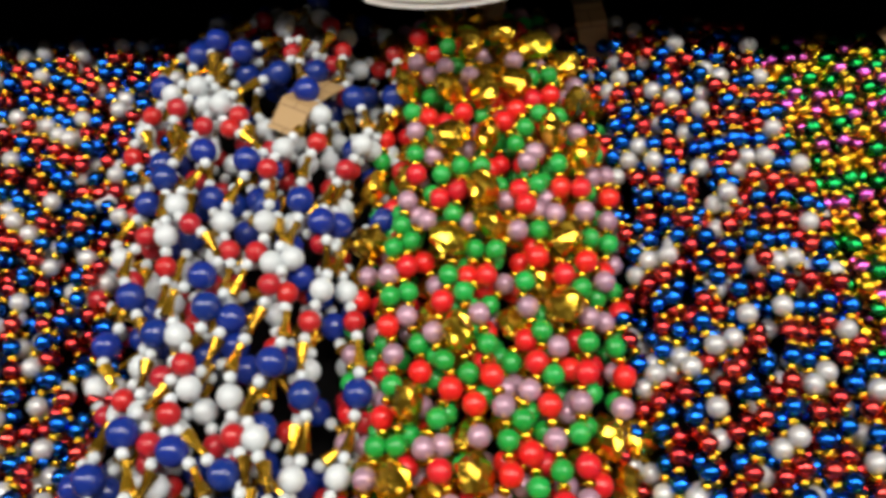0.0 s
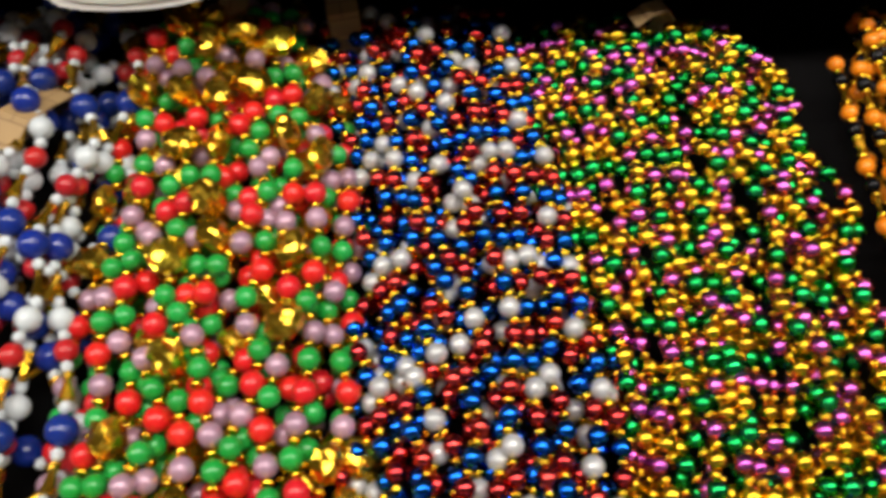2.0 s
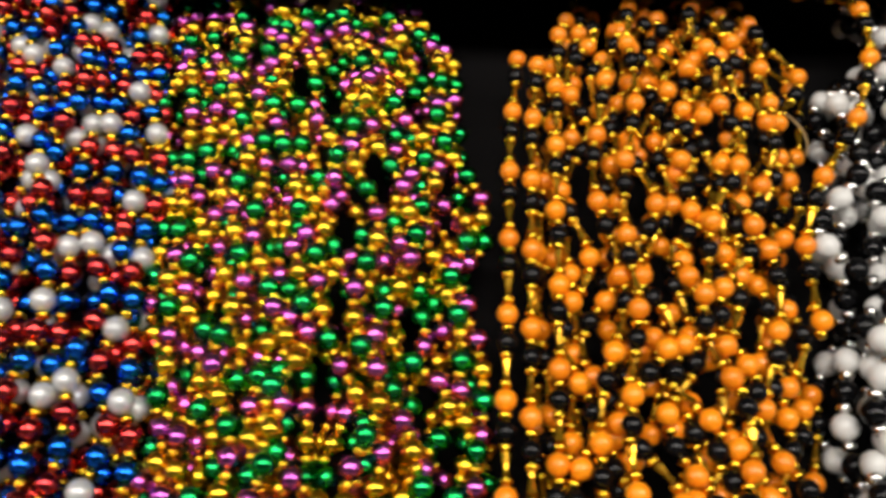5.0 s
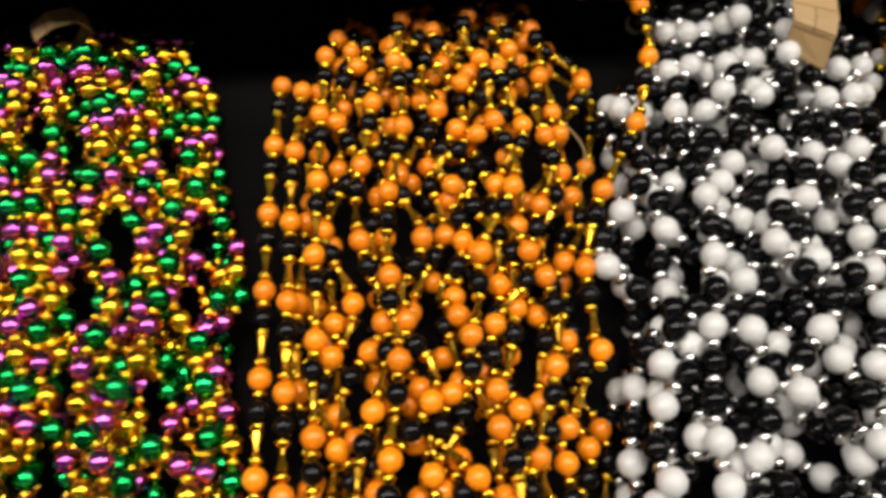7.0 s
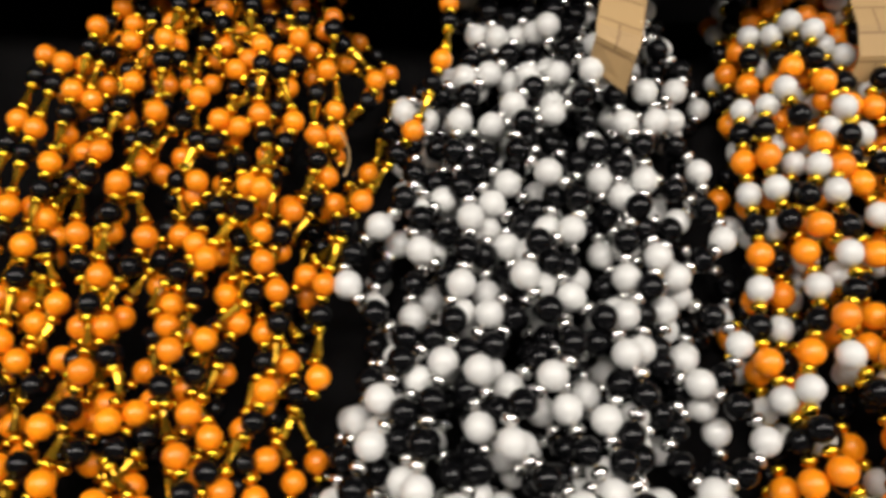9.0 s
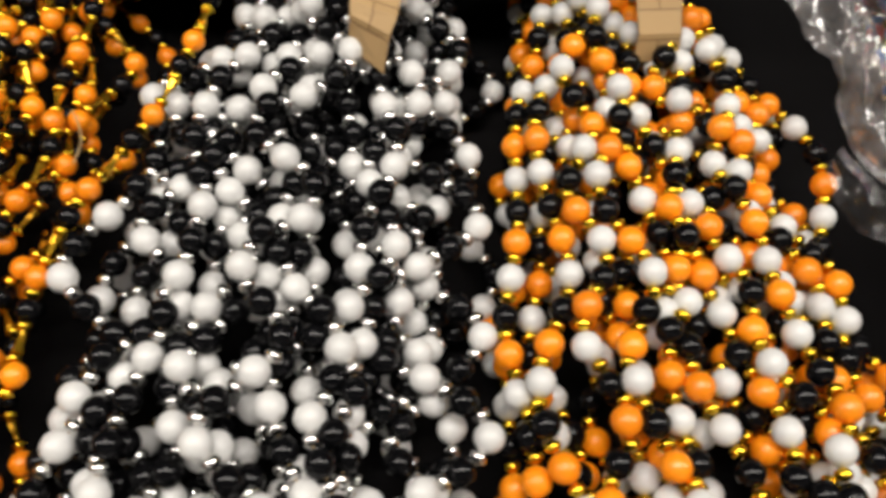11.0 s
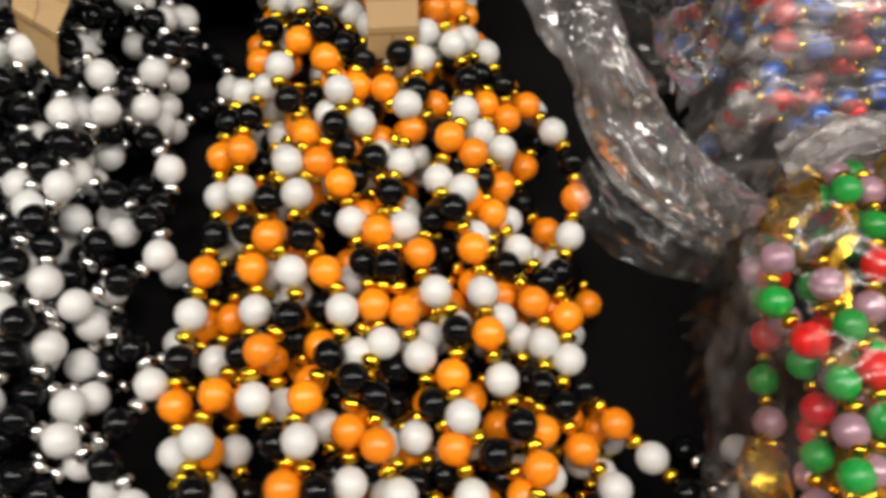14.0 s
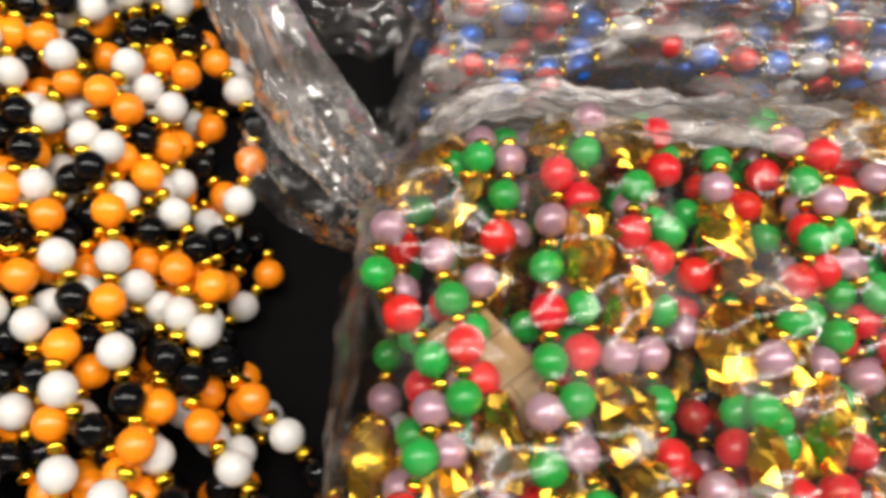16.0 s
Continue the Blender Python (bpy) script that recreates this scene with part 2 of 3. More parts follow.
# kind: half length along the strand, radius across it, shape, material, name of the piece
KINDS = {
    "navy18": (0.0080, 0.0080, "ball", "navy", "bead"),
    "white15": (0.0067, 0.0067, "ball", "cool_white", "bead"),
    "red14": (0.0061, 0.0061, "ball", "dark_red", "bead"),
    "tube14": (0.0075, 0.0060, "tube", "tube", "tube_bead"),
    "red13": (0.0062, 0.0062, "ball", "red", "bead"),
    "green12": (0.0056, 0.0056, "ball", "green", "bead"),
    "lilac12": (0.0059, 0.0059, "ball", "lilac", "bead"),
    "crystal": (0.0105, 0.0118, "crystal", "amber", "crystal"),
    "mred": (0.0050, 0.0050, "ball", "met_red", "bead"),
    "mblue": (0.0050, 0.0050, "ball", "met_blue", "bead"),
    "pearl": (0.0053, 0.0053, "ball", "pearl", "bead"),
    "jred": (0.0055, 0.0055, "ball", "red", "bead"),
    "jgreen": (0.0051, 0.0051, "ball", "green", "bead"),
    "jlilac": (0.0053, 0.0053, "ball", "lilac", "bead"),
    "jcrystal": (0.0090, 0.0095, "foil", "foil", "gold_foil"),
    "bred": (0.0053, 0.0053, "ball", "lit_red", "bead"),
    "bblue": (0.0053, 0.0053, "ball", "lit_blue", "bead"),
    "bpearl": (0.0057, 0.0057, "ball", "pearl", "bead"),
    "mgreen": (0.0048, 0.0048, "ball", "met_green", "bead"),
    "mpurple": (0.0048, 0.0048, "ball", "met_purple", "bead"),
    "mgold": (0.0048, 0.0048, "ball", "met_gold", "bead"),
    "orange10": (0.0046, 0.0046, "ball", "orange", "bead"),
    "black9": (0.0044, 0.0044, "ball", "black", "bead"),
    "tube12": (0.0043, 0.0052, "tube", "tube", "tube_bead"),
    "white12": (0.0057, 0.0057, "ball", "white", "bead"),
    "black11": (0.0054, 0.0054, "ball", "black", "bead"),
    "orange12": (0.0057, 0.0057, "ball", "orange", "bead"),
    "s_gold": (0.0021, 0.0030, "small", "gold", "spacer"),
    "s_gold5": (0.0025, 0.0034, "small", "gold", "spacer"),
    "s_gold4": (0.0024, 0.0034, "small", "gold", "spacer"),
    "s_silver": (0.0025, 0.0034, "small", "silver", "spacer"),
    "s_white": (0.0034, 0.0034, "small", "cool_white", "spacer"),
}
SHARED = {}
LAID = {}


def bead_mesh(kind, pick=0):
    half, rad, shape, mat, name = KINDS[kind]
    key = (kind, pick)
    if key not in SHARED:
        if shape == "ball":
            v, f = BALL
        elif shape == "tube":
            v, f = TUBE
        elif shape == "foil":
            v, f = FOILS[pick]
        else:
            v, f = CRYSTALS[pick]
        sc = np.array((rad, rad, half)) if shape != "tube" else np.array((half * 1.02, half * 1.02, half))
        SHARED[key] = mesh_of(name, v * sc, f, [M[mat]], smooth=shape not in ("tube", "crystal", "foil"))
    return SHARED[key]


def edge_at(rows, y):
    return float(np.interp(y, [r[0] for r in rows], [r[1] for r in rows]))


def loosen(P, rad, chain, floor, rounds=36):
    """Pushes overlapping beads apart while each strand keeps its lengths; nothing sinks below the floor."""
    from mathutils import kdtree
    n = len(P)
    home = P.copy()
    a = np.array([i for i, j, d in chain]); b = np.array([j for i, j, d in chain]); rest = np.array([d for i, j, d in chain])
    linked = set(zip(a.tolist(), b.tolist()))
    for outer in range(3):
        tree = kdtree.KDTree(n)
        for i, p in enumerate(P):
            tree.insert(p, i)
        tree.balance()
        big = rad.max()
        pi, pj = [], []
        for i in range(n):
            for co, j, d in tree.find_range(P[i], rad[i] + big + 0.003):
                if j > i and (i, j) not in linked and d < rad[i] + rad[j] + 0.003:
                    pi.append(i); pj.append(j)
        pi, pj = np.array(pi, int), np.array(pj, int)
        want = (rad[pi] + rad[pj]) * 0.97
        for _ in range(rounds // 3):
            d = P[pj] - P[pi]
            ln = np.linalg.norm(d, axis=1) + 1e-9
            over = np.maximum(0, want - ln)
            mv = d / ln[:, None] * (over * 0.32)[:, None]
            np.add.at(P, pi, -mv); np.add.at(P, pj, mv)
            for _ in range(2):
                d = P[b] - P[a]
                ln = np.linalg.norm(d, axis=1) + 1e-9
                mv = d / ln[:, None] * ((ln - rest) * 0.4)[:, None]
                np.add.at(P, a, mv); np.add.at(P, b, -mv)
            P += (home - P) * np.array((0.05, 0.02, 0.06))
            P[:, 2] = np.maximum(P[:, 2], floor + rad)
    return P


def hank(name, label, left, right, near, far, layers, pitch, pattern, spacer, seed, height,
         wander=0.004, tilt=0.0, drop=0.05, rot=None, single=1, step=0.0078, group="hanks of beads", spare=(), fall=0.0, strays=(), jump=0.03, drift=0.010, slope=0.0, keep=0.0, cut=0.0, flat=0.42):
    """A tied hank of bead necklaces: left and right are its edges as (y, x), height that of its top layer over the table.
    The strands of the uppermost layers carry their beads as pieces; deeper ones are joined."""
    rng = np.random.default_rng(seed)
    base_x, base_y = (edge_at(left, near) + edge_at(right, near)) / 2, (near + far) / 2
    base = np.array((base_x, base_y, TABLE))
    nodes, radii, chain, strands = [], [], [], []
    repeat = 2 * sum(KINDS[kk][0] + KINDS[spacer][0] for kk in pattern)
    for layer in range(layers):
        start = rng.uniform(0, repeat)
        width = edge_at(right, (near + far) / 2) - edge_at(left, (near + far) / 2)
        count = max(3, int(width * (1 - 0.05 * layer) / pitch))
        for k in range(count):
            u = (k + 0.5 + rng.normal(0, 0.16)) / count
            phase = rng.uniform(0, 6.28, 6)
            freq = rng.uniform(8, 34, 3)
            amp = rng.normal(0, wander, 3) * (0.4 + 0.6 * min(1.0, 2.2 * abs(u)))
            lift = rng.normal(0, 0.0022)
            if height * (1 - flat * abs(2 * u - 1) ** 3) - layer * step < 0.005:
                continue
            end = far - cut * max(0.0, (u - 0.62) / 0.38) ** 2 - 0.4 * cut * max(0.0, (0.2 - u) / 0.2) ** 2
            ys = np.linspace(end, near, 260)
            over = rng.uniform(-0.012, 0.012)
            pts = []
            for y in ys:
                x = edge_at(left, y) + (edge_at(right, y) - edge_at(left, y)) * u
                x += sum(amp[q] * math.sin(freq[q] * y * 3 + phase[q]) for q in range(3)) + tilt * (y - base_y) * (rng.random() * 0 + 1)
                round_side = 1 - flat * abs(2 * u - 1) ** 3
                top = height * round_side - layer * step + fall * (y - base_y)
                back = max(0.0, (y - (end + over - drop)) / drop)
                front = max(0.0, ((near + 0.03) - y) / 0.03)
                z = TABLE + max(0.004, (top + lift) * math.sqrt(max(0.0, 1 - min(1, back) ** 2.2)) * math.sqrt(max(0.02, 1 - min(1, front) ** 2)))
                pts.append((x, y, z + 0.0015 * math.sin(freq[0] * y * 5 + phase[3])))
            pts = np.array(pts)
            pts = pts[pts[:, 2] > TABLE + keep]
            if len(pts) < 8:
                continue
            run = np.r_[0, np.cumsum(np.linalg.norm(np.diff(pts, axis=0), axis=1))]
            start += rng.normal(slope, drift)
            if rng.random() < 0.12:
                start += rng.uniform(0, repeat)
            s, q, prev, mine = start % repeat - repeat, 0, None, []
            while s < run[-1]:
                kind = pattern[q % len(pattern)]
                if spare and rng.random() < spare[1] and KINDS[kind][2] == "ball":
                    kind = spare[0]
                for kk in (kind, spacer):
                    half = KINDS[kk][0]
                    s += half
                    p = [np.interp(s, run, pts[:, c]) for c in range(3)]
                    s += half
                    if s < half:
                        continue
                    nodes.append(p); radii.append(KINDS[kk][1] if KINDS[kk][2] != "tube" else half * 0.5)
                    mine.append((len(nodes) - 1, kk))
                    if prev is not None:
                        chain.append((prev[0], len(nodes) - 1, prev[1] + half))
                    prev = (len(nodes) - 1, half)
                q += 2 if rng.random() < jump else 1
            strands.append((layer, mine))
    for line in strays:
        pts = np.array(line, float) + (0, 0, TABLE)
        tt = np.linspace(0, len(pts) - 1, 120)
        pts = np.stack([np.interp(tt, range(len(pts)), pts[:, c]) for c in range(3)], 1)
        for _ in range(14):
            pts[1:-1] = (pts[:-2] + pts[1:-1] * 2 + pts[2:]) / 4
        run = np.r_[0, np.cumsum(np.linalg.norm(np.diff(pts, axis=0), axis=1))]
        s, q, prev, mine = 0.0, 0, None, []
        while s < run[-1]:
            for kk in (pattern[q % len(pattern)], spacer):
                half = KINDS[kk][0]
                s += half
                nodes.append([np.interp(s, run, pts[:, c]) for c in range(3)])
                s += half
                radii.append(KINDS[kk][1] if KINDS[kk][2] != "tube" else half * 0.5)
                mine.append((len(nodes) - 1, kk))
                if prev is not None:
                    chain.append((prev[0], len(nodes) - 1, prev[1] + half))
                prev = (len(nodes) - 1, half)
            q += 1
        strands.append((0, mine))
    P = loosen(np.array(nodes), np.array(radii), chain, TABLE)
    P -= base
    root = new(name)
    root.matrix_world = Matrix.Translation(base) if rot is None else rot
    root.empty_display_size = 0.05
    LAID[root.name] = [(root.matrix_world @ Vector(p), r) for p, r in zip(P, radii)]
    tagged(root, label, "beads", group)
    for layer, mine in strands:
        ids = [i for i, _ in mine]
        if len(ids) < 3:
            continue
        path = P[ids]
        tang = np.gradient(path, axis=0)
        tang /= np.linalg.norm(tang, axis=1)[:, None] + 1e-9
        V, F, S, mats = [], [], [], [M[KINDS[spacer][3]], M["thread"]]
        off = 0
        pieces = []
        for n, (i, kk) in enumerate(mine):
            half, rad, shape, mat, pname = KINDS[kk]
            axis = Vector(tang[n])
            turn = axis.to_track_quat("Z", "Y").to_matrix()
            spin = Matrix.Rotation(rng.uniform(0, 6.28), 3, "Z")
            if shape == "tube" and rng.random() < 0.5:
                spin = Matrix.Rotation(math.pi, 3, "X") @ spin
            turn = turn @ spin
            if shape != "small" and (layer < single):
                pieces.append((kk, Matrix.Translation(path[n]) @ turn.to_4x4(), rng.integers(5)))
                continue
            if shape == "small":
                v, f, sc = *SMALL, np.array((rad, rad, half / 0.72 * 0.98))
            elif shape == "ball":
                v, f, sc = *FINE, np.array((rad, rad, rad))
            elif shape == "tube":
                v, f, sc = *TUBE, np.array((half * 1.02, half * 1.02, half))
            else:
                v, f, sc = *(FOILS if shape == "foil" else CRYSTALS)[0], np.array((rad, rad, half))
            V.append((v * sc) @ np.array(turn).T + path[n])
            F += [tuple(c + off for c in q) for q in f]
            if M[mat] not in mats:
                mats.append(M[mat])
            S += [mats.index(M[mat])] * len(f)
            off += len(v)
        for n in range(len(ids)):
            side = np.cross(tang[n], (0.3, 0.2, 1.0)); side /= np.linalg.norm(side) + 1e-9
            up = np.cross(side, tang[n])
            V.append(path[n] + np.array([side, up, -side, -up]) * 0.0005)
            if n:
                for c in range(4):
                    F.append((off - 4 + c, off - 4 + (c + 1) % 4, off + (c + 1) % 4, off + c)); S.append(1)
            off += 4
        strand = part("strand", mesh_of("strand", np.concatenate(V), F, mats, S), root)
        for kk, m, pick in pieces:
            shape = KINDS[kk][2]
            bead = part(KINDS[kk][4], bead_mesh(kk, int(pick) if shape in ("crystal", "foil") else 0), strand)
            bead.matrix_basis = m
    return root


# ---- setting ----
TABLE = 0.745


def box_mesh(name, lo, hi, mat, bevel=0.0):
    bm = bmesh.new()
    bmesh.ops.create_cube(bm, size=1)
    for v in bm.verts:
        v.co = [lo[c] + (v.co[c] + 0.5) * (hi[c] - lo[c]) for c in range(3)]
    if bevel:
        bmesh.ops.bevel(bm, geom=bm.edges[:], offset=bevel, segments=2, affect="EDGES", profile=0.5)
    me = bpy.data.meshes.new(name)
    bm.to_mesh(me)
    bm.free()
    me.materials.append(mat)
    return me


def setting(name, lo, hi, mat, label, bevel=0.0):
    return tagged(new(name, box_mesh(name, lo, hi, mat, bevel)), label, name.split("_")[0], kind="structure")


setting("floor", (-4, -3.5, -0.1), (5, 2.2, 0), M["floor"], "dull grey shop floor under the table")
setting("ceiling", (-4, -3.5, 2.7), (5, 2.2, 2.8), M["wall"], "dim grey shop ceiling above the tube lamps")
setting("wall_north", (-4, 2.2, 0), (5, 2.3, 2.7), M["wall"], "dim plain wall behind the display table")
setting("wall_south", (-4, -3.6, 0), (5, -3.5, 2.7), M["wall"], "dim plain wall behind the camera")
setting("wall_west", (-4.1, -3.5, 0), (-4, 2.2, 2.7), M["wall"], "dim plain side wall of the shop")
setting("wall_east", (5, -3.5, 0), (5.1, 2.2, 2.7), M["wall"], "dim plain side wall of the shop")


def display_table():
    root = tagged(new("display_table"), "long display table covered with a black cloth", "table")
    root.location = (0.4, 0.4, 0)
    part("tabletop", box_mesh("tabletop", (-1.5, -0.45, TABLE - 0.05), (1.5, 0.62, TABLE - 0.02), M["black_paint"], 0.004), root)
    for x in (-1.4, 1.4):
        for y in (-0.38, 0.55):
            part("leg", box_mesh("leg", (x - 0.025, y - 0.025, 0), (x + 0.025, y + 0.025, TABLE - 0.05), M["black_paint"], 0.003), root)
    # the cloth lies on the top with soft folds and hangs over the edges
    nx, ny, v, f = 190, 90, [], []
    for j in range(ny + 1):
        for i in range(nx + 1):
            x, y = -1.56 + 3.12 * i / nx, -0.51 + 1.19 * j / ny
            out = max(0, abs(x) - 1.505, -0.455 - y, y - 0.625)
            fold = 0.0035 * noise.noise((x * 9 + 3, y * 4, 0.5)) + 0.0015 * noise.noise((x * 40, y * 22, 2))
            v.append((x, y, TABLE - 0.002 + min(0.0, fold - 0.0035) * 0.9 - min(0.35, out * 5.5)))
    for j in range(ny):
        for i in range(nx):
            a = j * (nx + 1) + i
            f.append((a, a + 1, a + nx + 2, a + nx + 1))
    cloth = tagged(new("table_cloth", mesh_of("table_cloth", v, f, [M["cloth"]])), "black matt cloth spread over the display table", "cloth")
    cloth.location = (0.4, 0.4, 0)


display_table()


# ---- the hanks ----
SMALL_MIX = ["mred", "mblue", "pearl", "mred", "mblue"]
hank("bead_hank", "hank of small metallic red and blue beads with white pearls",
     [(0.1, -0.40), (0.45, -0.39)], [(0.1, -0.185), (0.27, -0.205), (0.45, -0.205)], 0.07, 0.47, 3, 0.0108, SMALL_MIX, "s_gold", 11, 0.040, 0.005, drift=0.020)
hank("bead_hank", "tangled hank of big blue, white and red beads with gold tubes",
     [(0.1, -0.192), (0.2, -0.200), (0.33, -0.220), (0.4, -0.224), (0.49, -0.19)], [(0.1, -0.070), (0.25, -0.066), (0.36, -0.055), (0.49, -0.085)], 0.05, 0.49, 3, 0.0142,
     ["navy18", "tube14", "white15", "red14", "tube14"], "s_white", 12, 0.056, 0.010, drop=0.07, step=0.014, single=2)
hank("bead_hank", "hank of red, green and lilac beads with amber crystals",
     [(0.1, -0.066), (0.25, -0.066), (0.4, -0.057), (0.49, -0.058)], [(0.1, 0.072), (0.28, 0.077), (0.36, 0.068), (0.46, 0.035), (0.49, 0.03)], 0.05, 0.48, 3, 0.0130,
     ["red13", "green12", "lilac12", "green12", "red13", "lilac12", "green12"], "s_gold4", 13, 0.047, 0.006, spare=("crystal", 0.18), step=0.011, single=2)
hank("bead_hank", "hank of small metallic red and blue beads with white pearls",
     [(0.1, 0.074), (0.28, 0.080), (0.36, 0.070), (0.46, 0.04)], [(0.1, 0.208), (0.22, 0.202), (0.33, 0.188), (0.46, 0.17)], 0.05, 0.476, 3, 0.0105, SMALL_MIX, "s_gold", 14, 0.042, 0.0056, drop=0.075, drift=0.020)
hank("bead_hank", "hank of small metallic purple, green and gold beads",
     [(0.1, 0.206), (0.22, 0.197), (0.33, 0.180), (0.46, 0.168)], [(0.1, 0.340), (0.28, 0.339), (0.35, 0.331), (0.41, 0.324), (0.46, 0.305)], 0.05, 0.462, 3, 0.0106,
     ["mpurple", "mgold", "mgreen"], "s_gold", 15, 0.040, 0.0058, drop=0.10, drift=0.006)
hank("bead_hank", "hank of orange and black beads with gold tubes",
     [(0.1, 0.356), (0.3, 0.361), (0.39, 0.366), (0.45, 0.39)], [(0.1, 0.468), (0.2, 0.470), (0.3, 0.490), (0.39, 0.508), (0.45, 0.49)], 0.05, 0.460, 3, 0.0114,
     ["orange10", "black9", "tube12"], "s_gold", 16, 0.043, 0.0048, drop=0.08, drift=0.006, single=2,
     strays=[[(0.515, 0.455, 0.030), (0.541, 0.426, 0.046), (0.536, 0.390, 0.050), (0.522, 0.350, 0.046), (0.506, 0.326, 0.042), (0.495, 0.310, 0.040), (0.484, 0.280, 0.036), (0.482, 0.240, 0.036)],
             [(0.360, 0.404, 0.030), (0.354, 0.340, 0.034), (0.351, 0.263, 0.036), (0.348, 0.200, 0.036), (0.346, 0.080, 0.030)],
             [(0.370, 0.396, 0.034), (0.364, 0.340, 0.038), (0.361, 0.263, 0.039), (0.358, 0.200, 0.038), (0.355, 0.080, 0.030)],
             [(0.382, 0.416, 0.036), (0.375, 0.330, 0.040), (0.372, 0.250, 0.041), (0.369, 0.200, 0.040), (0.365, 0.080, 0.032)]])
hank("bead_hank", "hank of white and black beads with silver spacers",
     [(0.1, 0.474), (0.20, 0.486), (0.26, 0.499), (0.32, 0.509), (0.37, 0.519), (0.43, 0.56)], [(0.1, 0.627), (0.28, 0.638), (0.39, 0.648), (0.44, 0.64)], 0.05, 0.46, 3, 0.0124,
     ["white12", "black11", "white12", "black11", "white12", "black11", "black11"], "s_silver", 17, 0.046, 0.009, step=0.012, single=2)
hank("bead_hank", "hank of orange, white and black beads with gold spacers",
     [(0.1, 0.652), (0.26, 0.655), (0.37, 0.672), (0.44, 0.69)], [(0.1, 0.836), (0.2, 0.820), (0.28, 0.801), (0.34, 0.795), (0.38, 0.786), (0.44, 0.765)], 0.05, 0.455, 3, 0.0126,
     ["orange12", "white12", "black11"], "s_gold5", 18, 0.046, 0.006, step=0.012, single=2, slope=-0.003, drift=0.008)

# ---- the bagged beads ----
IN_FRONT = hank("bead_hank", "coiled red, green and lilac beads with gold foil inside clear film",
     [(0.06, 0.838), (0.20, 0.838), (0.24, 0.842), (0.27, 0.847), (0.30, 0.858)], [(0.06, 1.10), (0.30, 1.09)], 0.05, 0.309, 3, 0.0122,
     ["jred", "jgreen", "jlilac", "jgreen", "jred", "jlilac", "jgreen"], "s_gold", 21, 0.099, 0.008, drop=0.022, step=0.011,
     spare=("jcrystal", 0.17), group="bagged beads", cut=0.03, flat=0.14, keep=0.050)
BEHIND = hank("bead_hank", "small red, blue and pearl beads inside clear film",
     [(-0.14, -0.070), (0.14, -0.065)], [(-0.14, 0.060), (0.14, 0.060)], -0.14, 0.135, 3, 0.0108,
     ["bred", "bblue", "bpearl", "bred", "bblue"], "s_gold4", 22, 0.084, 0.007, drop=0.018, step=0.011, rot=pose(1.016, 0.405, TABLE, 0, 0, 86), group="bagged beads")


hank("bead_hank", "white and black beads low in the corner of the film bag",
     [(0.08, 0.834), (0.22, 0.842)], [(0.08, 0.860), (0.22, 0.866)], 0.06, 0.228, 2, 0.0125, ["white12", "black11"], "s_silver", 23, 0.034, 0.005, group="bagged beads")


def crumple(p, amount, size):
    """Ridged creases for thin film."""
    q = Vector(p) / size
    r = 0.0
    for k, a in ((1, 1.0), (2.1, 0.5), (4.3, 0.25)):
        r += a * (1 - 2.2 * abs(noise.noise(q * k + Vector((k, 7, 2 * k)))))
    return amount * (r - 0.75)


def film_over(name, beads, parent, seed, mat, across=1.0, reach=0.005, rise=0.0035, skirt=0.018, margin=0.016):
    """Film drawn over a heap: it rests on the beads, bridges the hollows and falls to the table round them."""
    beads = [(p, q) for p, q in beads if p.z > TABLE + 0.022]
    c = np.array([tuple(p) for p, q in beads])
    r = np.array([q for p, q in beads])
    lo, hi = c[:, :2].min(0) - margin, c[:, :2].max(0) + margin
    nx, ny = 150, int(150 * (hi[1] - lo[1]) / (hi[0] - lo[0]))
    gx, gy = np.meshgrid(np.linspace(lo[0], hi[0], nx + 1), np.linspace(lo[1], hi[1], ny + 1))
    z = np.full(gx.shape, TABLE + 0.003)
    for (x, y, h), q in zip(c, r):
        d2 = (gx - x) ** 2 + (gy - y) ** 2
        z = np.maximum(z, np.where(d2 < (q + reach) ** 2, h + q - 0.45 * np.maximum(0, np.sqrt(d2) - q * 0.6), 0))
    for _ in range(12):
        pad = np.pad(z, 1, mode="edge")
        z = (pad[:-2, 1:-1] + pad[2:, 1:-1] + pad[1:-1, :-2] + pad[1:-1, 2:] + 2 * z) / 6
    v, f = [], []
    for b in range(ny + 1):
        for a in range(nx + 1):
            x, y = gx[b, a], gy[b, a]
            up = rise + crumple((x, y * across, seed), 0.0028, 0.035)
            w = 0.004 * noise.noise((x * 40, y * 40, seed))
            v.append((x + w - parent.location.x, y + w - parent.location.y, max(0.002, z[b, a] + up - TABLE)))
    for b in range(ny):
        for a in range(nx):
            k = b * (nx + 1) + a
            if max(z[b, a], z[b + 1, a], z[b, a + 1], z[b + 1, a + 1]) > TABLE + skirt:
                f.append((k, k + 1, k + nx + 2, k + nx + 1))
    return part(name, mesh_of(name, v, f, [M[mat]]), parent)


